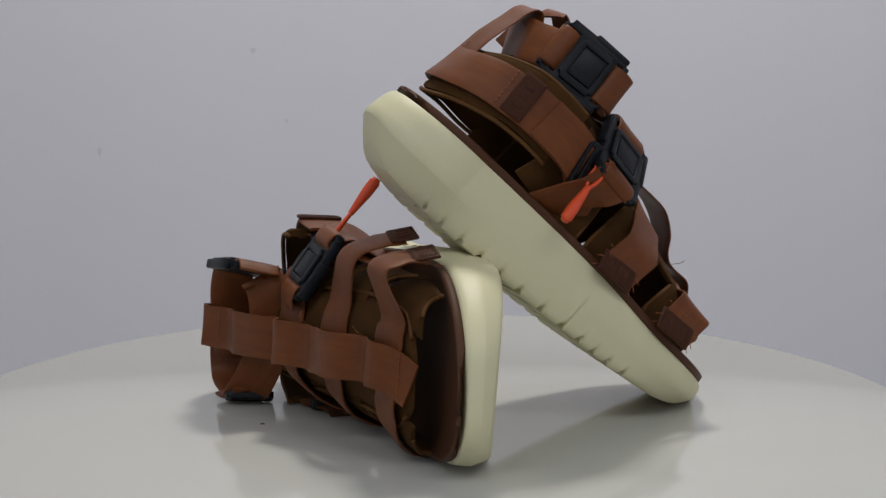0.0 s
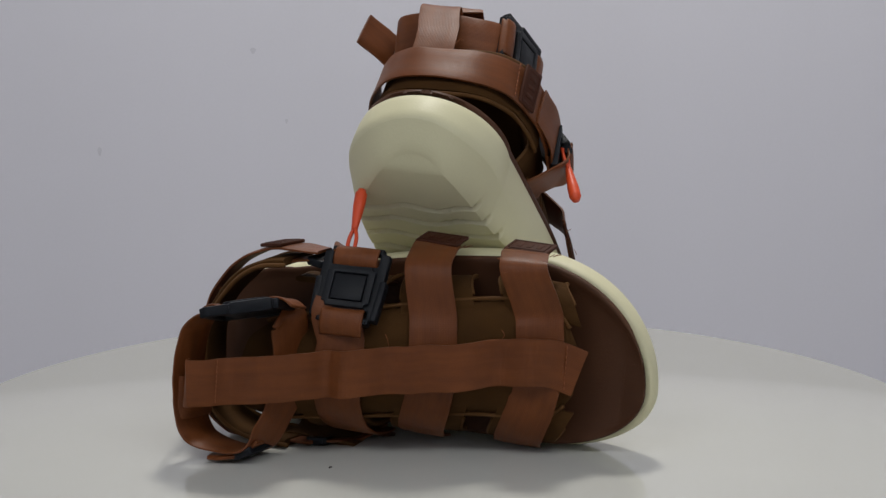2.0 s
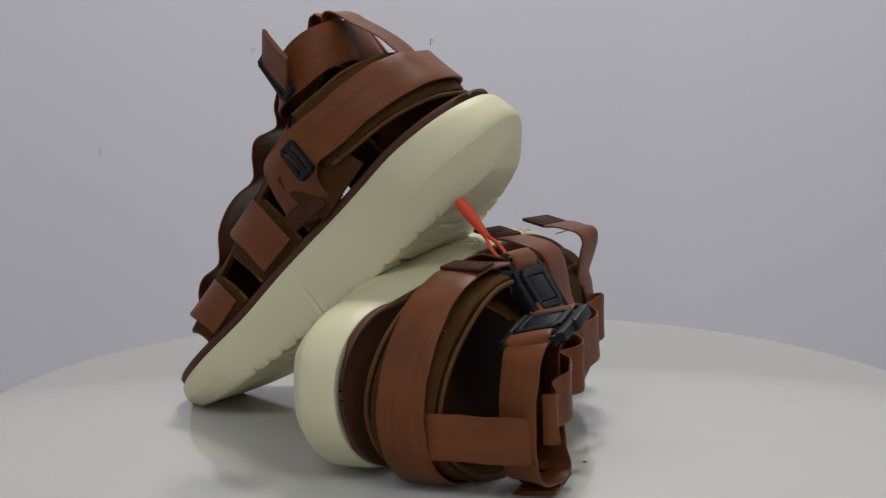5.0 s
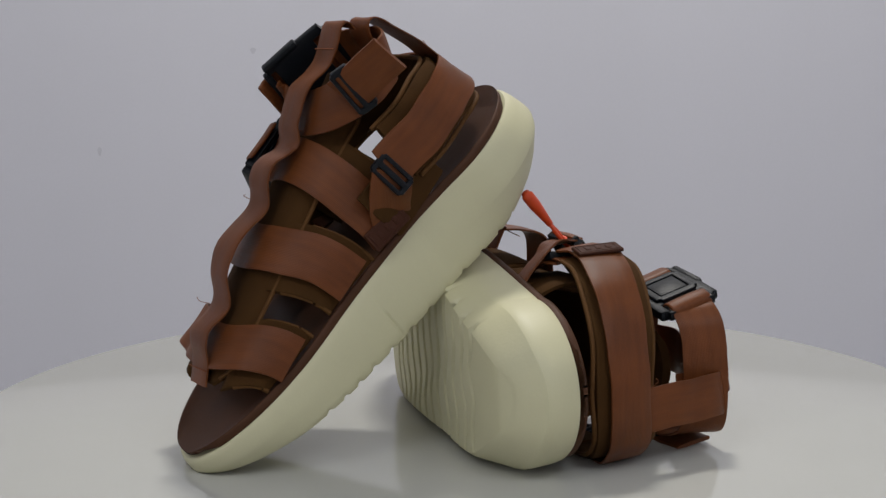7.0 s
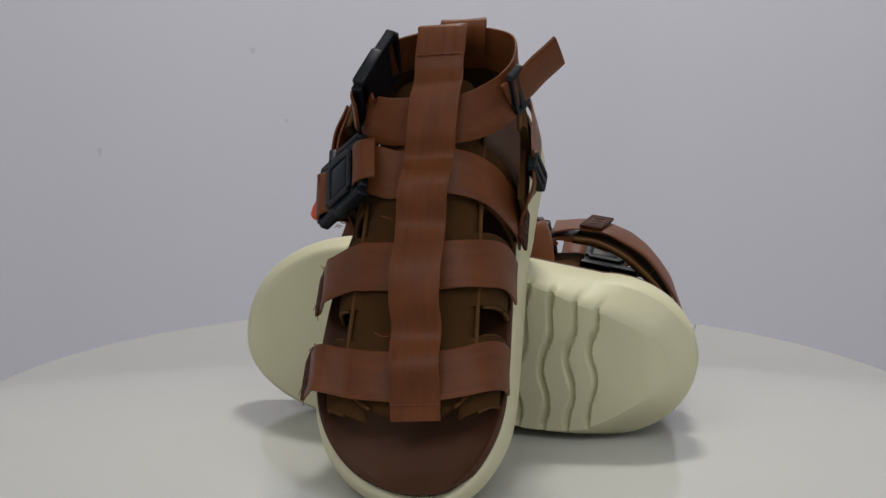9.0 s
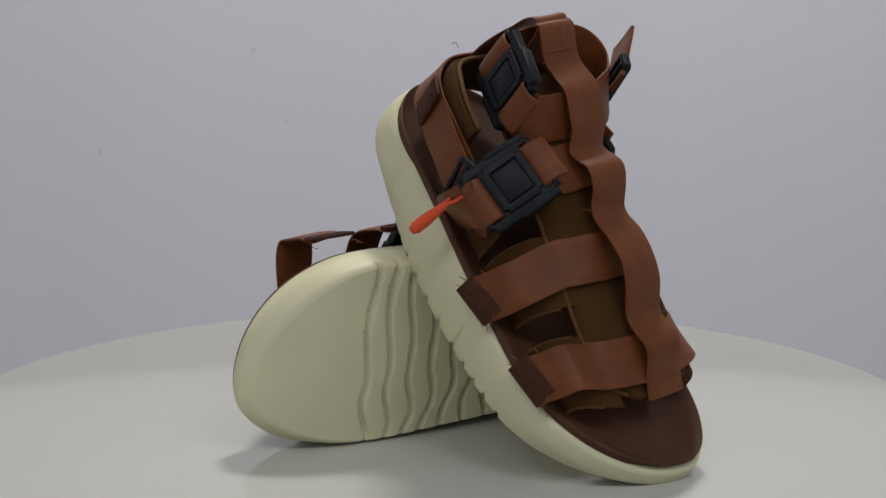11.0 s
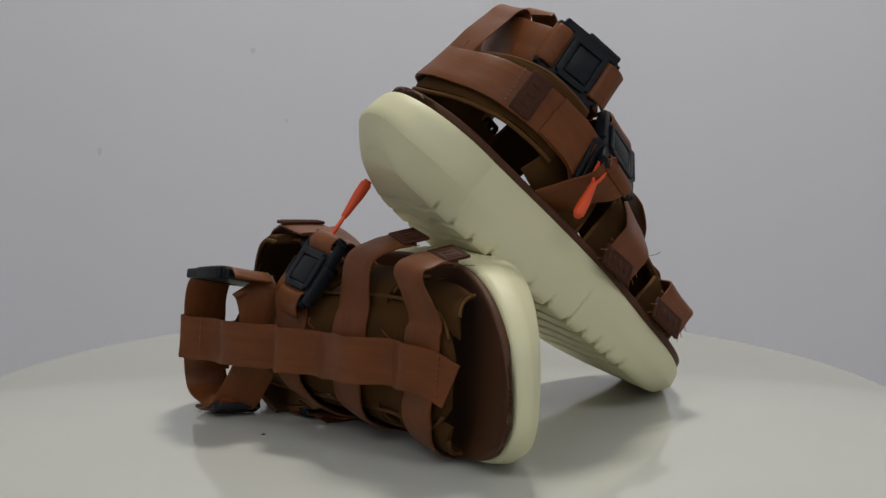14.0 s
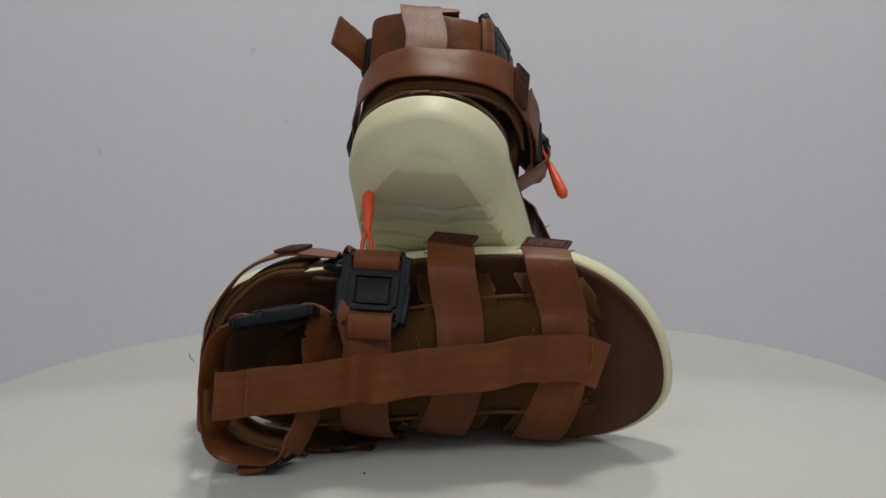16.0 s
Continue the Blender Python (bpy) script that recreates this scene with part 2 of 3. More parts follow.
def smooth_lookup(x, xs, ys):
    """Monotone cubic through a small table."""
    i = max(0, min(len(xs) - 2, int(np.searchsorted(xs, x)) - 1))

    def slope(k):
        if k <= 0 or k >= len(xs) - 1:
            j = 0 if k <= 0 else len(xs) - 2
            return (ys[j + 1] - ys[j]) / (xs[j + 1] - xs[j])
        a = (ys[k] - ys[k - 1]) / (xs[k] - xs[k - 1])
        b = (ys[k + 1] - ys[k]) / (xs[k + 1] - xs[k])
        return 0 if a * b <= 0 else 2 * a * b / (a + b)
    h = xs[i + 1] - xs[i]
    t = (x - xs[i]) / h
    return ((2 * t ** 3 - 3 * t * t + 1) * ys[i] + (t ** 3 - 2 * t * t + t) * h * slope(i)
            + (-2 * t ** 3 + 3 * t * t) * ys[i + 1] + (t ** 3 - t * t) * h * slope(i + 1))


def half_width(f, lateral):
    """Half the sole's width at the fraction f of its length, in metres."""
    lo, hi = -0.30, 0.22 if lateral else 0.27
    over = (lo - f) / (0.5 + lo) if f < lo else (f - hi) / (0.5 - hi) if f > hi else 0.0
    e = max(0.0, 1 - over * over) ** 0.5
    return smooth_lookup(max(lo, min(hi, f)), SOLE_Y, SOLE_LAT if lateral else SOLE_MED) * 0.8265 * LEN * e


def top_height(f):
    return smooth_lookup(f, (-.5, -.2, .05, .25, .5), (.178, .162, .142, .118, .110)) * LEN


def heel_taper(f):
    """How far the rim sits forward of the foam's heel, in metres."""
    return 0.0232 * LEN * max(0.0, min(1.0, (-f - 0.2) / 0.3))


def low_height(f):
    return smooth_lookup(f, (-.5, -.46, -.38, -.25, 0, .15, .3, .42, .5), (.040, .018, .006, -.004, -.010, -.009, 0, .018, .038)) * LEN


GROOVES = (-0.327, -0.272, -0.213, -0.155, -0.10, -0.05, 0.0, 0.05, 0.10, 0.15, 0.20, 0.25)


def tread(f, v):
    """Depth of the wavy grooves across the underside, slanting back towards the buckle side."""
    d = 0.0
    for k, g in enumerate(GROOVES):
        c = g - 0.022 * v + 0.007 * math.sin(v * 3.0 + k * 0.7) + 0.007 * math.sin(v * 6.5 + k)
        d = max(d, 1 - abs(f - c) / 0.0075)
    return 0.0042 * max(0.0, d) ** 0.45


def ease(t):
    t = max(0.0, min(1.0, t))
    return t * t * (3 - 2 * t)


def midsole_mesh(side):
    fs = [-0.5 + 0.5 * (1 - math.cos(math.pi * k / 24)) * 0.16 for k in range(12)]
    fs += [-0.46 + 0.92 * k / 330 for k in range(331)]
    fs += [0.5 - 0.5 * (1 - math.cos(math.pi * k / 24)) * 0.16 for k in range(11, -1, -1)]
    fs = sorted({round(f, 6) for f in fs})
    bm = bmesh.new()
    rings = []
    vs = [k / 15 for k in range(-15, 16)]
    wall = ((0.02, 2.0), (0.06, 1.1), (0.14, 0.5), (0.28, 0.1), (0.43, -0.2), (0.50, -0.5), (0.62, -0.5), (0.84, -0.1), (0.95, 0.6), (1.0, 1.8))
    for f in fs:
        lo, hi = low_height(f), top_height(f) - 0.0052
        wl, wm = half_width(f, True), half_width(f, False)
        ring = []

        def at(v, inset, z):
            w = (wl if v > 0 else wm)
            h = (z - lo) / (hi - lo)
            inset += max(0.0, 1 - h / 0.46) * (14 * ease((-0.14 - f) / 0.31) + 5 * ease((f - 0.2) / 0.28))
            k = 1 - inset * 0.001 / 0.05
            return bm.verts.new((side * v * w * k, f * LEN * (1 - inset * 0.001 / 0.147) + heel_taper(f) * max(0.0, (z - lo) / (hi - lo)) ** 1.6, z))
        crease = 0.0011 * max(0, 1 - abs(f - 0.045) / 0.005)
        for v in vs:
            ring.append(at(v, 2.8, lo + tread(f, v) * (1.0 if abs(v) < 0.97 else 0.8 if v > 0 else 0.35)))
        for h, inset in wall:
            bump = 0.8 * tread(f, 1.0) * max(0, 1 - h / 0.15) if h < 0.15 else 0
            ring.append(at(1, inset + (crease * 1000 if h < 0.6 else 0) + bump * 250, lo + (hi - lo) * h + bump))
        for k in range(4, -5, -2):
            ring.append(at(k / 5.0, 1.8, hi))
        for h, inset in wall[::-1]:
            bump = 0.35 * tread(f, -1.0) * max(0, 1 - h / 0.15) if h < 0.15 else 0
            ring.append(at(-1, inset + (crease * 1000 if h < 0.6 else 0) + bump * 250, lo + (hi - lo) * h + bump))
        rings.append(ring)
    k = len(rings[0])
    for a, b in zip(rings, rings[1:]):
        for j in range(k):
            bm.faces.new((a[j], a[(j + 1) % k], b[(j + 1) % k], b[j]))
    # crisp edge round the tread, and the heel's bulge line
    n_under, n_wall, n_top = len(vs), len(wall), 5
    for f, a, b in zip(fs, rings, rings[1:]):
        marks = [0, n_under - 1]
        if f < -0.16:
            marks += [n_under + 4, n_under + 2 * n_wall + n_top - 5]
        for j in marks:
            e = bm.edges.get((a[j], b[j]))
            if e:
                e.smooth = False
    bmesh.ops.remove_doubles(bm, verts=bm.verts, dist=0.00003)
    return bm


def footbed_mesh(side):
    """The brown board on the foam, with its raised rim and its dished foot surface."""
    n = 120
    fs = sorted({round(-0.5 * math.cos(math.pi * k / n), 6) for k in range(n + 1)})
    bm = bmesh.new()
    rings = []
    prof = [(0.955, -5.4), (0.968, -4.4), (0.972, -2.5), (0.966, -0.6), (0.945, 0.0), (0.91, -0.2), (0.87, -1.4), (0.78, -2.8), (0.5, -3.8), (0.0, -4.2)]
    for f in fs:
        hi = top_height(f)
        ring = []
        edge = 0.978
        for s in (1, -1):
            w = half_width(f, s > 0)
            pr = prof if s > 0 else prof[::-1][1:]
            for k, dz in pr:
                dip = dz * 0.001
                if k < 0.97:
                    toe = max(0.0, min(1.0, (0.5 - abs(f)) / 0.05))
                    dip *= toe
                    dip += -0.001 * (1 - k) * math.sin((f + 0.5) * 6) * toe
                ring.append(bm.verts.new((side * s * w * k, f * LEN * edge + heel_taper(f), hi + dip)))
        rings.append(ring)
    k = len(rings[0])
    for a, b in zip(rings, rings[1:]):
        for j in range(k):
            bm.faces.new((a[j], a[(j + 1) % k], b[(j + 1) % k], b[j]))
    bmesh.ops.remove_doubles(bm, verts=bm.verts, dist=0.00003)
    return bm


def crest(y):
    """Height of the foot's ridge over the ground, mm, at y mm."""
    return float(np.interp(y, (-110, -92, -60, -24, 11, 44, 74, 110), (136, 129, 116, 104, 89, 75, 63, 45)))


def rim(y):
    """Height from which the upper rises at the footbed's edge, mm."""
    return top_height(y * 0.001 / LEN) * 1000 - 9


def girth(y, buckle_side):
    """Half the width of the upper at its foot, mm, at y mm."""
    if buckle_side:
        return float(np.interp(y, (-60, 0, 66, 110), (45, 49, 54, 50)))
    return 40.5


def build_sandal(name, side, slump, label, pull):
    """side +1: buckles on the +x side. Millimetres: x to the buckle side, y to the toe, z up from the ground."""
    root = tagged(new(name), label, "sandal", "pair of sandals")

    def V(x, y, z):
        """A point of the worn-in upper: fuller at the sides, the ankle a little higher and off the middle."""
        x *= float(np.interp(z, (60, 110), (1.10, 1.03)))
        if not slump:
            x += float(np.interp(z, (100, 140), (0, -9)))
        y += float(np.interp(y, (-127, -105, -85, -50), (0, 3, 6, 6)))
        z += float(np.interp(z, (36, 46, 82, 117, 140), (5, 5, 8, 9, 20 if slump else 12)))
        x += float(np.interp(y, (-60, 100), (0, 5)))
        z += float(np.interp(y, (-110, -60, 0, 110), (-4, 0, 0, 3))) * max(0.0, min(1.0, (125 - z) / 25))
        if slump:
            # lying down, the upper sinks sideways and comes to rest on the table
            x += float(np.interp(y, (-90, 105), (-12, 14))) * max(0.0, min(1.0, (z - 42) / 30)) * max(0.3, 1 - (x / 75) ** 2)
            x = max(x, -(43.0 - 0.050 * y + 0.070 * z))
        return Vector((side * x, y, z)) * 0.001

    def D(x, y, z):
        return Vector((side * x, y, z)).normalized()

    def arch(y_foot, off, a0=0.0, a1=180.0, n=15, lean=0.0):
        """Points over the foot from the buckle side to the other, leaning towards the toe at the ridge."""
        out = []
        for k in range(n):
            th = radians(a0 + (a1 - a0) * k / (n - 1))
            c, s = math.cos(th), math.sin(th)
            y = y_foot + lean * abs(s) ** 1.5
            w = girth(y, c > 0) + off
            x = w * math.copysign(abs(c) ** (2 / 2.5), c)
            b = rim(y)
            z = b + (crest(y) + off - b) * abs(s) ** (2 / 2.5)
            out.append((x, y, z))
        return out

    def tape(name, pts, wide, width=27, thick=1.7, mat=WEBBING, n=48, parent=root, lab="", wob=0.0006, at=V):
        ob = part(name, ribbon_mesh([at(*q) for q in pts], [D(*w) for w in wide] if isinstance(wide, list) else D(*wide), width * 0.001, thick * 0.001, n, wobble=wob), mat, parent, lab)
        return sharp(ob, 50)

    def free(x, y, z):
        """A point of what hangs or sits on the upper, as it lies."""
        return Vector((side * x, y, z)) * 0.001

    def cord(name, pts, r, mat, n=40, sides=8, parent=root, taper=None, lab="", at=V):
        return part(name, tube_mesh([at(*q) for q in pts], r * 0.001, n, sides, taper), mat, parent, lab)

    def seat(origin, along, out, at=V):
        """A pose: x along the tape, y across it, z outwards."""
        u = D(*along)
        n = D(*out)
        n = (n - u * n.dot(u)).normalized()
        v = n.cross(u)
        m = Matrix((u, v, n)).transposed().to_4x4()
        m.translation = at(*origin)
        return m

    def slopes(pts, top=-0.45):
        """Width directions that lean with the ridge at the top of an arch."""
        hi = max(q[2] for q in pts)
        return [(0, 1, top * max(0, (q[2] - 36) / (hi - 36)) ** 2) for q in pts]

    # sole
    sharp(part("midsole", midsole_mesh(side), FOAM, root, "cream foam midsole with wavy tread"), 48)
    part("footbed", footbed_mesh(side), FOOTBED, root, "smooth brown footbed with raised rim")

    # inner fabric: tongue and the bands under the straps
    def sheet(name, ys, xs_fn, off, thick, mat, lean=0.0):
        """A padded panel lying on the foot's ridge between two edges."""
        bm = bmesh.new()
        rows = []
        nv = 12
        for y_foot in ys:
            a, b = xs_fn(y_foot)
            row_t, row_b = [], []
            for j in range(nv + 1):
                th = a + (b - a) * j / nv
                for o, row in ((off + thick * (1 - (2 * j / nv - 1) ** 6 * 0.6), row_t), (off, row_b)):
                    c, s = math.cos(radians(th)), math.sin(radians(th))
                    y = y_foot + lean * abs(s) ** 1.5
                    w = girth(y, c > 0) + o
                    row.append(bm.verts.new(V(w * math.copysign(abs(c) ** 0.8, c), y, rim(y) + (crest(y) + o - rim(y)) * abs(s) ** 0.8)))
            rows.append(row_t + row_b[::-1])
        k = len(rows[0])
        for p, q in zip(rows, rows[1:]):
            for j in range(k):
                bm.faces.new((p[j], p[(j + 1) % k], q[(j + 1) % k], q[j]))
        bm.faces.new(rows[0])
        bm.faces.new(rows[-1])
        return sharp(part(name, bm, mat, root), 50)

    def tongue_edges(y):
        k = 1.0
        if y > 82:
            k = max(0.12, 1 - ((y - 82) / 22) ** 2) ** 0.5
        if y < -60:
            k = max(0.15, 1 - ((-60 - y) / 22) ** 2) ** 0.5
        return 90 - 42 * k, 90 + 42 * k
    sheet("tongue", [104 - 4 * k for k in range(46)], tongue_edges, -5, 3.5, FABRIC)
    for sgn in (-1, 1):
        pts = []
        for y in range(100, -76, -10):
            a, b = tongue_edges(y)
            th = radians(a if sgn < 0 else b)
            c, s = math.cos(th), math.sin(th)
            w = girth(y, c > 0) - 2
            pts.append((w * math.copysign(abs(c) ** 0.8, c), y, rim(y) + (crest(y) - 2 - rim(y)) * abs(s) ** 0.8))
        cord("piping", pts, 1.3, PIPING, 60, 6)
    for y0, half, slant in ((68, 20, 21), (11, 20, 21), (-33, 16, 5)):
        for a, b in ((2, 60), (120, 178)):
            sheet("side_band", [y0 - half + 2 * half * k / 8 for k in range(9)], lambda y, a=a, b=b: (a, b), -4.6, 3.4, FABRIC, slant)
            for e in (-half, half):
                cord("piping", [q for q in arch(y0 + e, -3.0, a if a < 90 else 138, 42 if a < 90 else b, 9, slant)], 1.5, PIPING, 24, 6)

    # toe and middle straps with their end patches
    def patch(origin, along, out, w=15, h=28):
        m = seat(origin, along, out)
        bm = bmesh.new()
        box(bm, w * 0.001, h * 0.001, 0.0022, m, 0.0007)
        ob = part("label_patch", bm, LEATHER, root, "dark embossed leather end patch")
        bm = frame_mesh(w * 0.00082, h * 0.00086, 0.0004, [(-w * 0.00035, -h * 0.00038, w * 0.00035, h * 0.00038)], 0.0001)
        bm.transform(m @ Matrix.Translation((0, 0, 0.0010)))
        part("raised_border", bm, LEATHER, ob)
        for k in (-1, 0, 1):
            bm = bmesh.new()
            box(bm, w * 0.00042, h * 0.00011, 0.0005, m @ Matrix.Translation((0, k * h * 0.00023, 0.0012)), 0.00015, 1)
            part("raised_bar", bm, LEATHER, ob)
        return ob

    def stitches(pts, out, n, long=2.2, parent=root, mat=THREAD):
        """A seam of short threads along a line."""
        bm = bmesh.new()
        P = spline([V(*q) for q in pts], n * 2)
        for k in range(n):
            a, b = P[2 * k], P[2 * k + 1]
            t = (b - a).normalized()
            nn = D(*out)
            nn = (nn - t * nn.dot(t)).normalized()
            mm = Matrix((t, nn.cross(t), nn)).transposed().to_4x4()
            mm.translation = (a + b) / 2
            box(bm, long * 0.001, 0.0006, 0.0006, mm)
        return part("stitching", bm, mat, parent)

    for nm, y0, lat in (("toe_strap", 66, ((63, 34), (59, 44), (52.5, 54))), ("middle_strap", 9, ((62.5, 39), (59, 50), (53.5, 61)))):
        top = arch(y0, 0.8, 50, 176, 13, 21)
        lift = 8 if slump else 0
        if slump:
            # the lying upper is pressed into a squarer arch
            lat = ((65.2, lat[0][1] + lift), (63, lat[1][1] + lift + 2), (56, lat[2][1] + lift + (2 if y0 > 40 else 6)))
            top = top[1:]
        pts = [(x, y0 + k * 5.0, z) for k, (x, z) in enumerate(lat)] + top
        st = tape(nm, pts, slopes(pts), 28, 1.8, n=60)
        out = (0.8, 0, 0.55)
        if slump:
            patch((67.5, y0 + 1, 3 + (35.5 if y0 > 40 else 40.5)), (0.22, 0, -0.97), (0.97, 0, 0.22), 17)
        else:
            patch((62.8, y0, 35.5 if y0 > 40 else 40.5), (0.45, 0, -0.9), out)
        for k, (dy, dz) in enumerate(((13.6, 2), (14.0, -3), (13.4, -7), (-13.8, -5), (-14.2, 1))):
            a = (63.5, y0 + dy, dz + (37 if y0 > 40 else 42))
            cord("loose_thread", [a, (a[0] + 0.8, a[1] + math.copysign(1.6, dy), a[2] - 1), (a[0] + 1.6 - k * 0.4, a[1] + math.copysign(2.4 + 0.4 * k, dy), a[2] - 2.5)], 0.25, THREAD, 8, 4)
        stitches([(58.4 + lift * 0.3, y0 - 12, lift + (47.5 if y0 > 40 else 51)), (58.4 + lift * 0.3, y0 + 12, lift + (45.5 if y0 > 40 else 49))], out, 7, parent=st)

    # instep strap with its buckle
    y3 = -26
    top = arch(y3, 0.9, 62, 176, 12, 5)
    tape("instep_strap", [(38, y3, 98.5), (32, y3, 101.5)] + top[1:], slopes([(38, y3, 98.5), (32, y3, 101.5)] + top[1:]), 28, 1.8)
    tape("lower_instep_strap", [(62, -27, 80), (60, -35, 68), (53, -43, 55), (43, -48, 42)], [(0, 0.9, 0.3), (0, 0.88, 0.4), (0, 0.9, 0.4), (0, 1, 0.2)], 27, 1.8, n=24)

    def buckle(origin, along, out, lab):
        m = seat(origin, along, out, free)
        b = frame_mesh(0.049, 0.041, 0.006, [(-0.0205, -0.0145, -0.0125, 0.0145), (0.0165, -0.0145, 0.0205, 0.0145)], 0.0011)
        b.transform(m @ Matrix.Translation((0, 0, -0.002)))
        bk = sharp(part("buckle", b, PLASTIC, root, lab), 40)
        bm = frame_mesh(0.0265, 0.030, 0.0022, [(-0.0085, -0.0105, 0.0095, 0.0105)], 0.0007)
        bm.transform(m @ Matrix.Translation((0.002, 0, 0.0038)))
        sharp(part("raised_frame", bm, PLASTIC, bk), 40)
        bm = bmesh.new()
        box(bm, 0.0165, 0.0195, 0.003, m @ Matrix.Translation((0.0025, 0, 0.0042)), 0.0009)
        sharp(part("button", bm, PLASTIC, bk), 40)
        for s in (-1, 1):
            bm = bmesh.new()
            box(bm, 0.026, 0.0045, 0.0075, m @ Matrix.Translation((0.009, s * 0.0195, 0.0008)) @ pose(0, 0, 0, 0, 0, s * -3), 0.0016)
            sharp(part("side_prong", bm, PLASTIC, bk), 40)
        bm = ribbon_mesh([m @ Vector((-0.0245, 0, 0.0005)), m @ Vector((-0.0225, 0, 0.0042)), m @ Vector((-0.0165, 0, 0.0052)), m @ Vector((-0.0115, 0, 0.002))], m.to_3x3() @ Vector((0, 1, 0)), 0.0275, 0.0016, 16)
        part("tape_fold", bm, WEBBING, bk)
        bm = ribbon_mesh([m @ Vector((0.031, 0, -0.0015)), m @ Vector((0.0265, 0, 0.0030)), m @ Vector((0.0205, 0, 0.0048)), m @ Vector((0.0165, 0, 0.0040)), m @ Vector((0.0145, 0, 0.0005))], m.to_3x3() @ Vector((0, 1, 0)), 0.0265, 0.0016, 16)
        part("tape_fold", bm, WEBBING, bk)
        return bk

    if slump:
        buckle((48.5, -17, 98), (-0.82, 0.10, 0.52), (0.52, 0.12, 0.84), "black plastic side-release buckle")
    else:
        buckle((51, -20, 100), (-0.68, 0.05, 0.73), (0.72, 0.15, 0.67), "black plastic side-release buckle")

    patch((-43.5, y3, 50), (-0.15, 0, -0.98), (-0.98, 0, 0.1), 13, 28)

    # centre strap weaving over the cross straps
    line = [(0, 108, 46), (0, 98, 55), (0, 86, 66.5), (0, 67, 68.5), (0, 55, 82), (0, 42, 90), (0, 26, 93.5), (0, 10, 95.5), (0, 0, 107), (0, -10, 112.5), (0, -25, 109.5), (0, -34, 119), (0, -43, 124), (0, -54, 128.5), (0, -66, 129), (0, -76, 131), (0, -90, 140), (0, -94, 140), (0, -95.5, 136)]
    ctr = tape("centre_strap", line, (1, 0, 0), 28, 1.6, n=120, wob=0.0010)
    for y, z in ((102, 52.6), (-34, 114), (-79, 134.5)):
        stitches([(-12, y, z), (12, y, z)], (0, 0.5, 0.86), 9, parent=ctr)

    # ankle strap ring with its buckle, ladder lock and free end
    za = 117
    ring = [(39, -58, za + 2), (34, -51, za), (18, -47, za), (0, -46, za), (-18, -48, za), (-34, -56, za), (-42, -68, za), (-44, -84, za), (-39, -94, za), (-24, -99, za), (0, -100.5, za), (14, -100.5, za), (24, -97, za + 1), (30, -91, za + 1)]
    lean = [(0, -0.8 * max(0.0, min(1.0, (q[1] + 68) / 16)) + 0.05, 0.6 + 0.4 * max(0.0, min(1.0, (-52 - q[1]) / 16))) for q in ring]
    if slump:
        # pressed flat against the table, the ring opens like a box under its buckle
        ring = [(33, -46, 129), (28, -42, 126), (10, -42, 122), (-15, -43, 123), (-36, -48, 128), (-49, -56, 134), (-51.5, -74, 137), (-46, -90, 140), (-28, -97, 142), (0, -98, 143), (17, -96, 143), (26, -89, 142), (29, -83, 141)]
        tape("ankle_strap", ring, [(0, -0.32 if q[1] > -50 else -0.12, 1) for q in ring], 27, 1.8, n=110, wob=0.0010, at=free)
    else:
        tape("ankle_strap", ring, lean, 27, 1.8, n=110, wob=0.0010)
    if slump:
        buckle((32, -63, 137), (0.24, 0.93, -0.22), (0.95, -0.28, -0.15), "black plastic side-release buckle at the ankle")
    else:
        buckle((30, -70, 131), (0.36, 0.93, 0.0), (0.93, -0.36, 0.12), "black plastic side-release buckle at the ankle")
    tape("free_end", [(-40, -58, 119), (-47, -65, 121), (-57, -76, 124), (-66, -86, 126)], [(0, 0, 1), (0, 0.02, 1), (0.05, 0.1, 1), (0.08, 0.12, 1)], 25, 2.6, n=24)

    def ladder(origin, along, out, w=31):
        m = seat(origin, along, out)
        bm = frame_mesh(0.0135, w * 0.001, 0.0048, [(-0.0042, -w * 0.00038, -0.0018, w * 0.00038), (0.0018, -w * 0.00038, 0.0042, w * 0.00038)], 0.0009)
        bm.transform(m @ Matrix.Translation((0, 0, -0.001)))
        return sharp(part("ladder_lock", bm, PLASTIC, root, "small black ladder lock"), 40)
    ladder((-44, -64, 120), (-0.5, -0.86, 0), (-0.86, 0.5, 0))

    # heel strap, its padded counter and the pull loop
    if slump:
        heel = [(62, -50, 78), (64, -66, 81), (62, -84, 83), (52, -105, 83), (30, -122, 82), (0, -127, 80), (-26, -121, 80), (-42, -104, 80), (-50, -82, 77), (-52, -60, 76), (-53, -46, 76)]
    else:
        heel = [(54, -50, 76), (54, -66, 79), (51, -84, 82), (43, -105, 84), (26, -121, 82), (0, -127, 80), (-26, -121, 80), (-42, -104, 80), (-50, -82, 77), (-52, -60, 76), (-53, -46, 76)]
    up = [(0, 0.12 + 0.25 * max(0, (-q[1] - 90) / 45), 1) for q in heel]
    hs = tape("heel_strap", heel, up, 28, 1.9, n=100, wob=0.0008)
    pad = [(q[0] * 0.90, q[1] + (5 if q[1] < -100 else 1.5), q[2] - 3 + 4 * abs(q[0]) / 50) for q in heel]
    tape("heel_counter", pad[1:-1], up[1:-1], 38, 4.5, FABRIC, 70)
    for dz in (-19, 19):
        cord("piping", [(q[0], q[1] + dz * u[1], q[2] + dz) for q, u in zip(pad[1:-1], up[1:-1])], 1.5, PIPING, 70, 6)
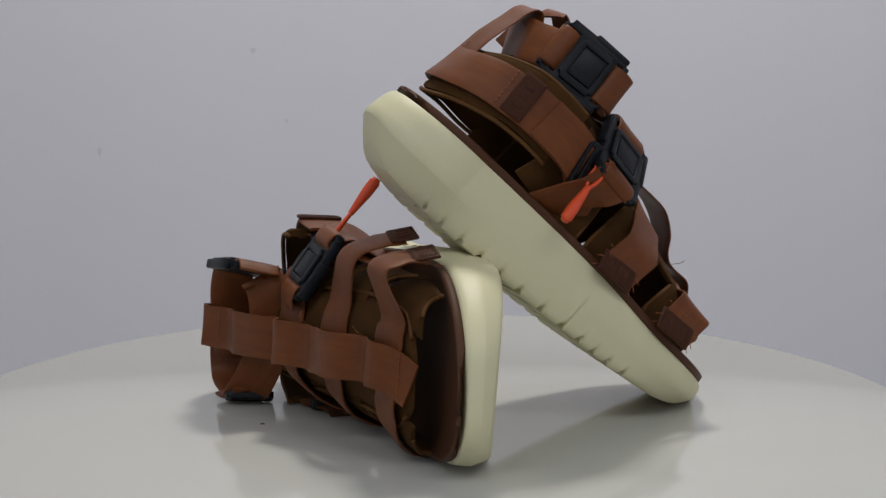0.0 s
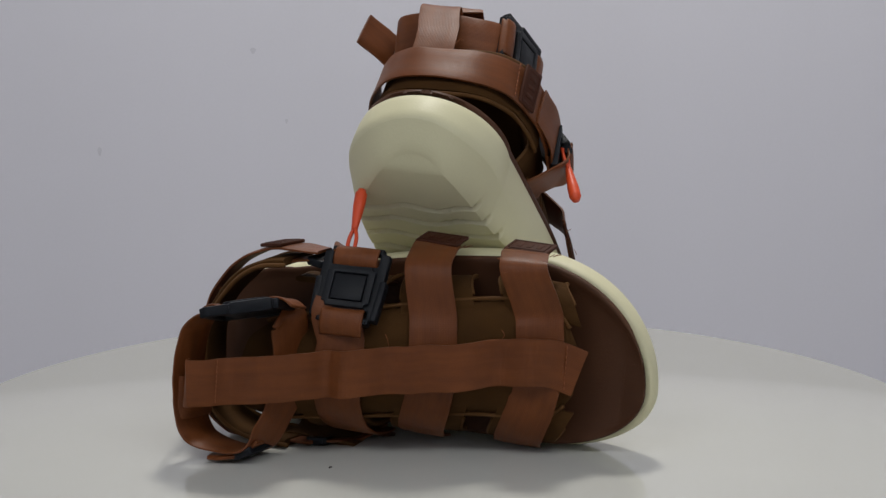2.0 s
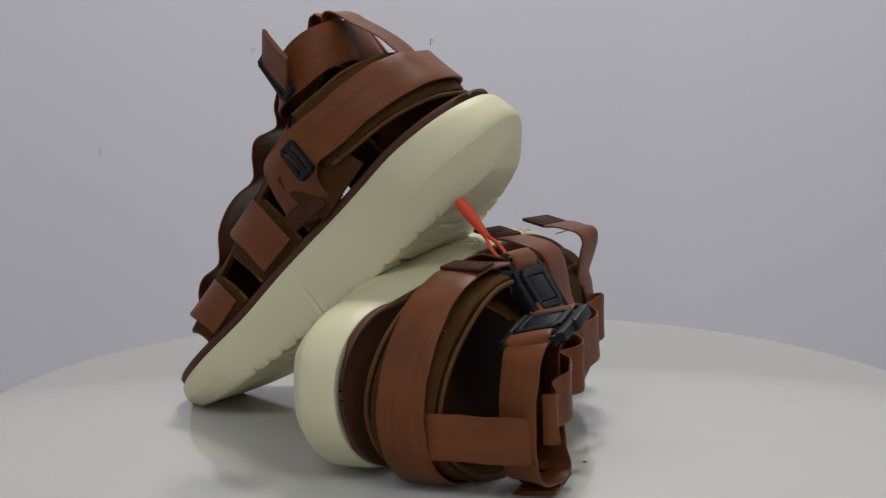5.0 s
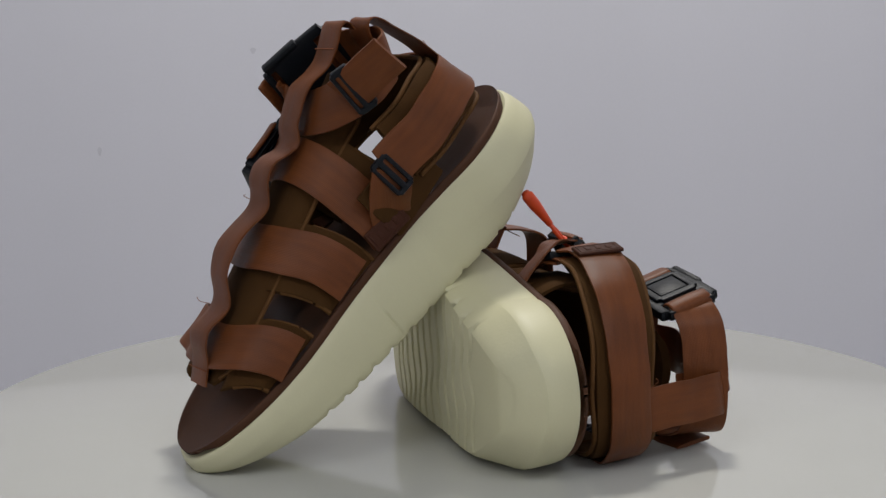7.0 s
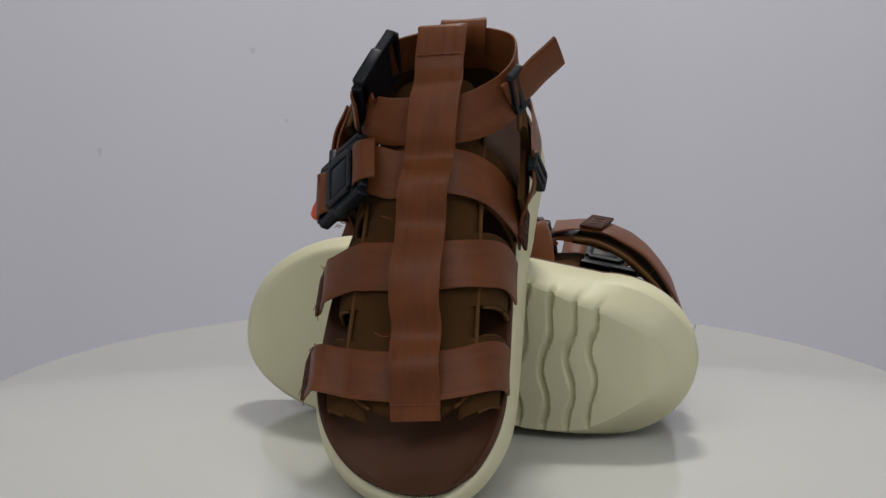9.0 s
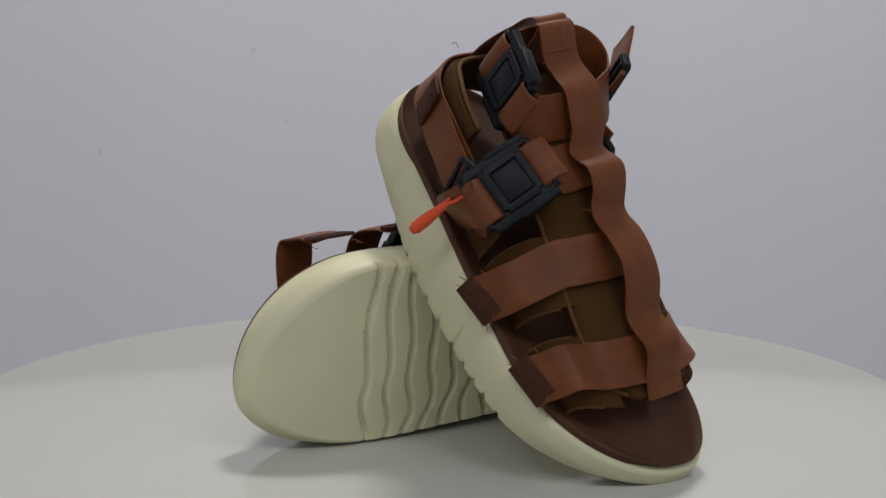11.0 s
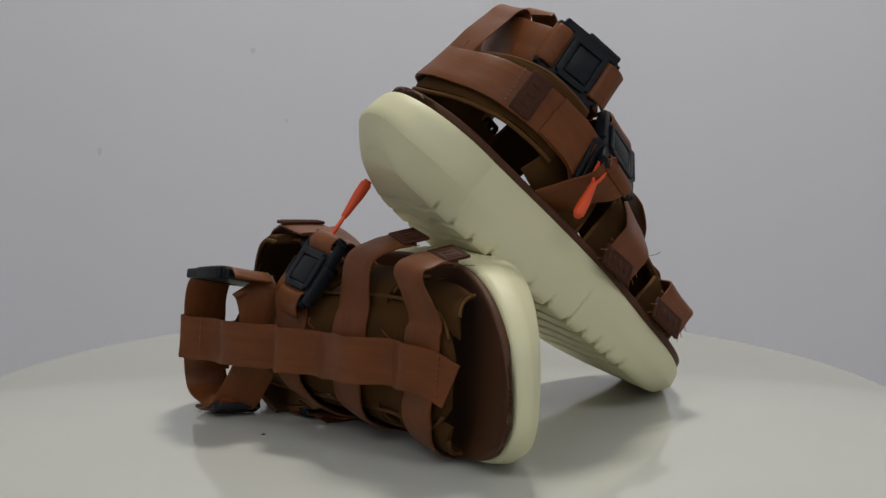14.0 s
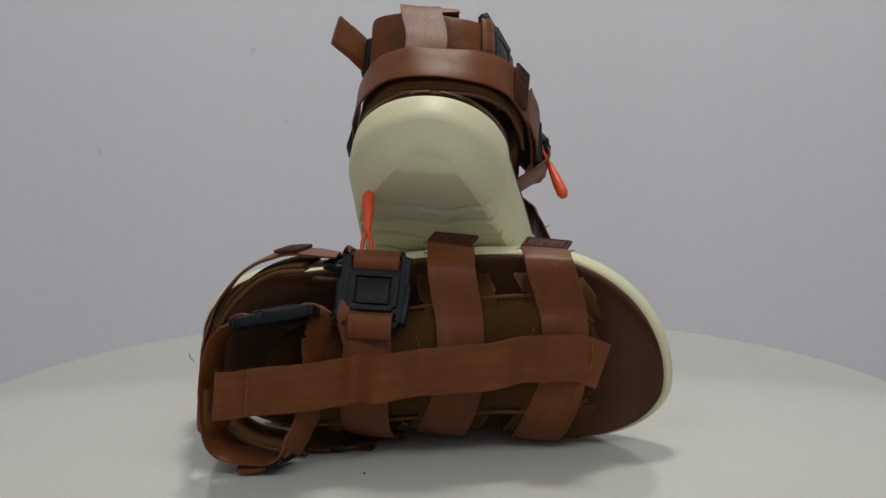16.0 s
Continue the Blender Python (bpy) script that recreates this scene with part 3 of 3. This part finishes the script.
    if slump:
        patch((65.5, -77, 83), (-0.15, -0.98, 0), (0.98, -0.15, 0.0))
    else:
        patch((47.2, -101, 85), (-0.5, -0.86, 0), (0.86, -0.5, 0.0))
    stitches([(41.5, -110, 74), (41.2, -109.5, 96)], (0.75, -0.65, 0.1), 8, parent=hs)
    tape("outer_heel_fold", [(56.5, -47, 74), (57.5, -57, 77), (56.5, -70, 80), (52.5, -86, 83)], (0, 0.1, 1), 27, 1.7, n=24)
    ladder((56, -48, 75), (-0.1, 0.9, 0.1), (1, 0.1, 0.1))
    ladder((-51.5, -46, 72), (0.1, 0.95, -0.1), (-1, 0.25, 0.1), 25)
    for sx in (1, -1):
        x = 54 if sx > 0 else -51
        tape("quarter_strap", [(x + sx * 1, -48, 73), (x, -40, 66), (x * 0.88, -34, 56), (x * 0.74, -30, 43)], [(0, 0.3, 1), (0, 0.6, 0.8), (0, 0.9, 0.4), (0, 1, 0)], 26, 1.8, n=24)
        tape("quarter_panel", [(sx * 39, -52, 44), (sx * 44, -48, 60), (sx * 45, -46, 76)], (0, 1, 0), 46, 3.5, FABRIC, 16)
    tape("pull_loop", [(-10, -121.5, 84), (-10, -119.5, 96), (-10, -116, 108), (-11, -111.5, 120), (-11, -107, 130), (-11, -102.5, 134.5), (-11, -98.5, 132), (-11, -96.5, 126), (-11, -96.5, 117)], [(1, 0, 0)] * 9, 26, 1.3, n=60)

    # loose threads at cut edges
    for a, b2, c in (((14, 8, 96), (18, 9, 100), (21, 7, 99)), ((14, 68, 69), (17, 71, 73), (20, 70, 75)), ((5, -128.5, 92), (8, -130, 95), (10, -130, 94)), ((62, -4, 40), (64, -6, 42), (66, -9, 42))):
        cord("loose_thread", [a, b2, c], 0.22, THREAD, 10, 4)

    # rubber zip pull
    b, e = pull
    B, E2 = Vector(b), Vector(e)
    d = (E2 - B)
    knot = B + d * 0.42
    side_v = Vector((0.3, 0.9, 0.2)) * 3.2
    zp = cord("zip_pull", [knot - d * 0.05, knot + d * 0.1, knot + d * 0.3, E2 - d * 0.05, E2], 3.6, ORANGE, 24, 10, taper=lambda t: 0.55 + 0.5 * min(1, t * 1.6) if t < 0.93 else 0.75, lab="bright orange rubber zip pull on a cord loop", at=free)
    cord("cord_loop", [knot, B + d * 0.22 + side_v, B - d * 0.04 + side_v * 0.8, B - d * 0.08, B - d * 0.04 - side_v * 0.8, B + d * 0.22 - side_v, knot], 1.25, ORANGE, 40, 6, zp, at=free)
    cord("cord_knot", [B - side_v * 1.3 + d * 0.05, B + d * 0.0 + Vector((2, 0, 1)), B + side_v * 1.3 + d * 0.05], 1.5, ORANGE, 14, 6, zp, at=free)
    return root


def axes_pose(y_axis, z_axis, centre):
    """A pose from a toe direction, an up direction and a place on the table."""
    y = Vector(y_axis).normalized()
    z = Vector(z_axis)
    z = (z - y * z.dot(y)).normalized()
    m = Matrix((y.cross(z), y, z)).transposed().to_4x4()
    m.translation = Vector(centre)
    return m


LEANING = axes_pose((0.6930, 0.3190, -0.6465), (0.6180, 0.1850, 0.7641), (0.0390, 0.0306, 0.0822))
LYING = axes_pose((0.1720, -0.9838, -0.0500), (-0.9822, -0.1741, 0.0700), (0.0120, 0.0102, 0.0452))
# the top leans a little against the axis on which it turns
TABLE_LEAN = axes_pose((0, 1, -0.00068), (0.00164, 0.00068, 1), (0, 0, 0))

sandal_leaning = build_sandal("strap_sandal", 1, False, "brown webbing strap sandal, cream sole, propped toe-down on its pair", ((65, -34, 88), (82, -41, 47)))
sandal_lying = build_sandal("strap_sandal", -1, True, "brown webbing strap sandal, cream sole, lying on its side", ((66, -27, 85), (101, -36, 59)))


def build_lint():
    bm = tube_mesh([Vector((-0.0012, 0, 0.0004)), Vector((0, 0.0007, 0.0006)), Vector((0.0013, 0.0002, 0.0004))], 0.0004, 10, 5)
    return tagged(part("lint", bm, SPECK), "tiny dark speck of lint lying on the table", "lint")


LINT = build_lint()


def smudge(x, z, w, h):
    bm = bmesh.new()
    ring = [bm.verts.new((x + w * math.cos(a) * (1 + 0.3 * math.sin(3 * a)), Y1 - 0.0003, z + h * math.sin(a))) for a in [2 * math.pi * k / 14 for k in range(14)]]
    bm.faces.new(ring)
    made = bmesh.ops.extrude_face_region(bm, geom=bm.faces[:])
    bmesh.ops.translate(bm, verts=[g for g in made["geom"] if isinstance(g, bmesh.types.BMVert)], vec=(0, 0.002, 0))
    return part("smudge", bm, SMUDGE, NORTH, "", False)


for x, z, w, h in ((-0.276, 0.110, 0.0040, 0.0045), (-0.500, -0.034, 0.0030, 0.0065), (-0.230, 0.009, 0.0020, 0.0035)):
    smudge(x, z, w, h)


def motions():
    """The table and both sandals turn together about the upright axis."""
    for ob, m in ((TABLE, TABLE_LEAN), (LINT, Matrix.Translation((-0.117, -0.0024, 0))), (sandal_leaning, LEANING), (sandal_lying, LYING)):
        walk(ob, [(k * 0.25, pose(0, 0, 0, 0, 0, TURN * k * 0.25) @ m) for k in range(65)])


motions()
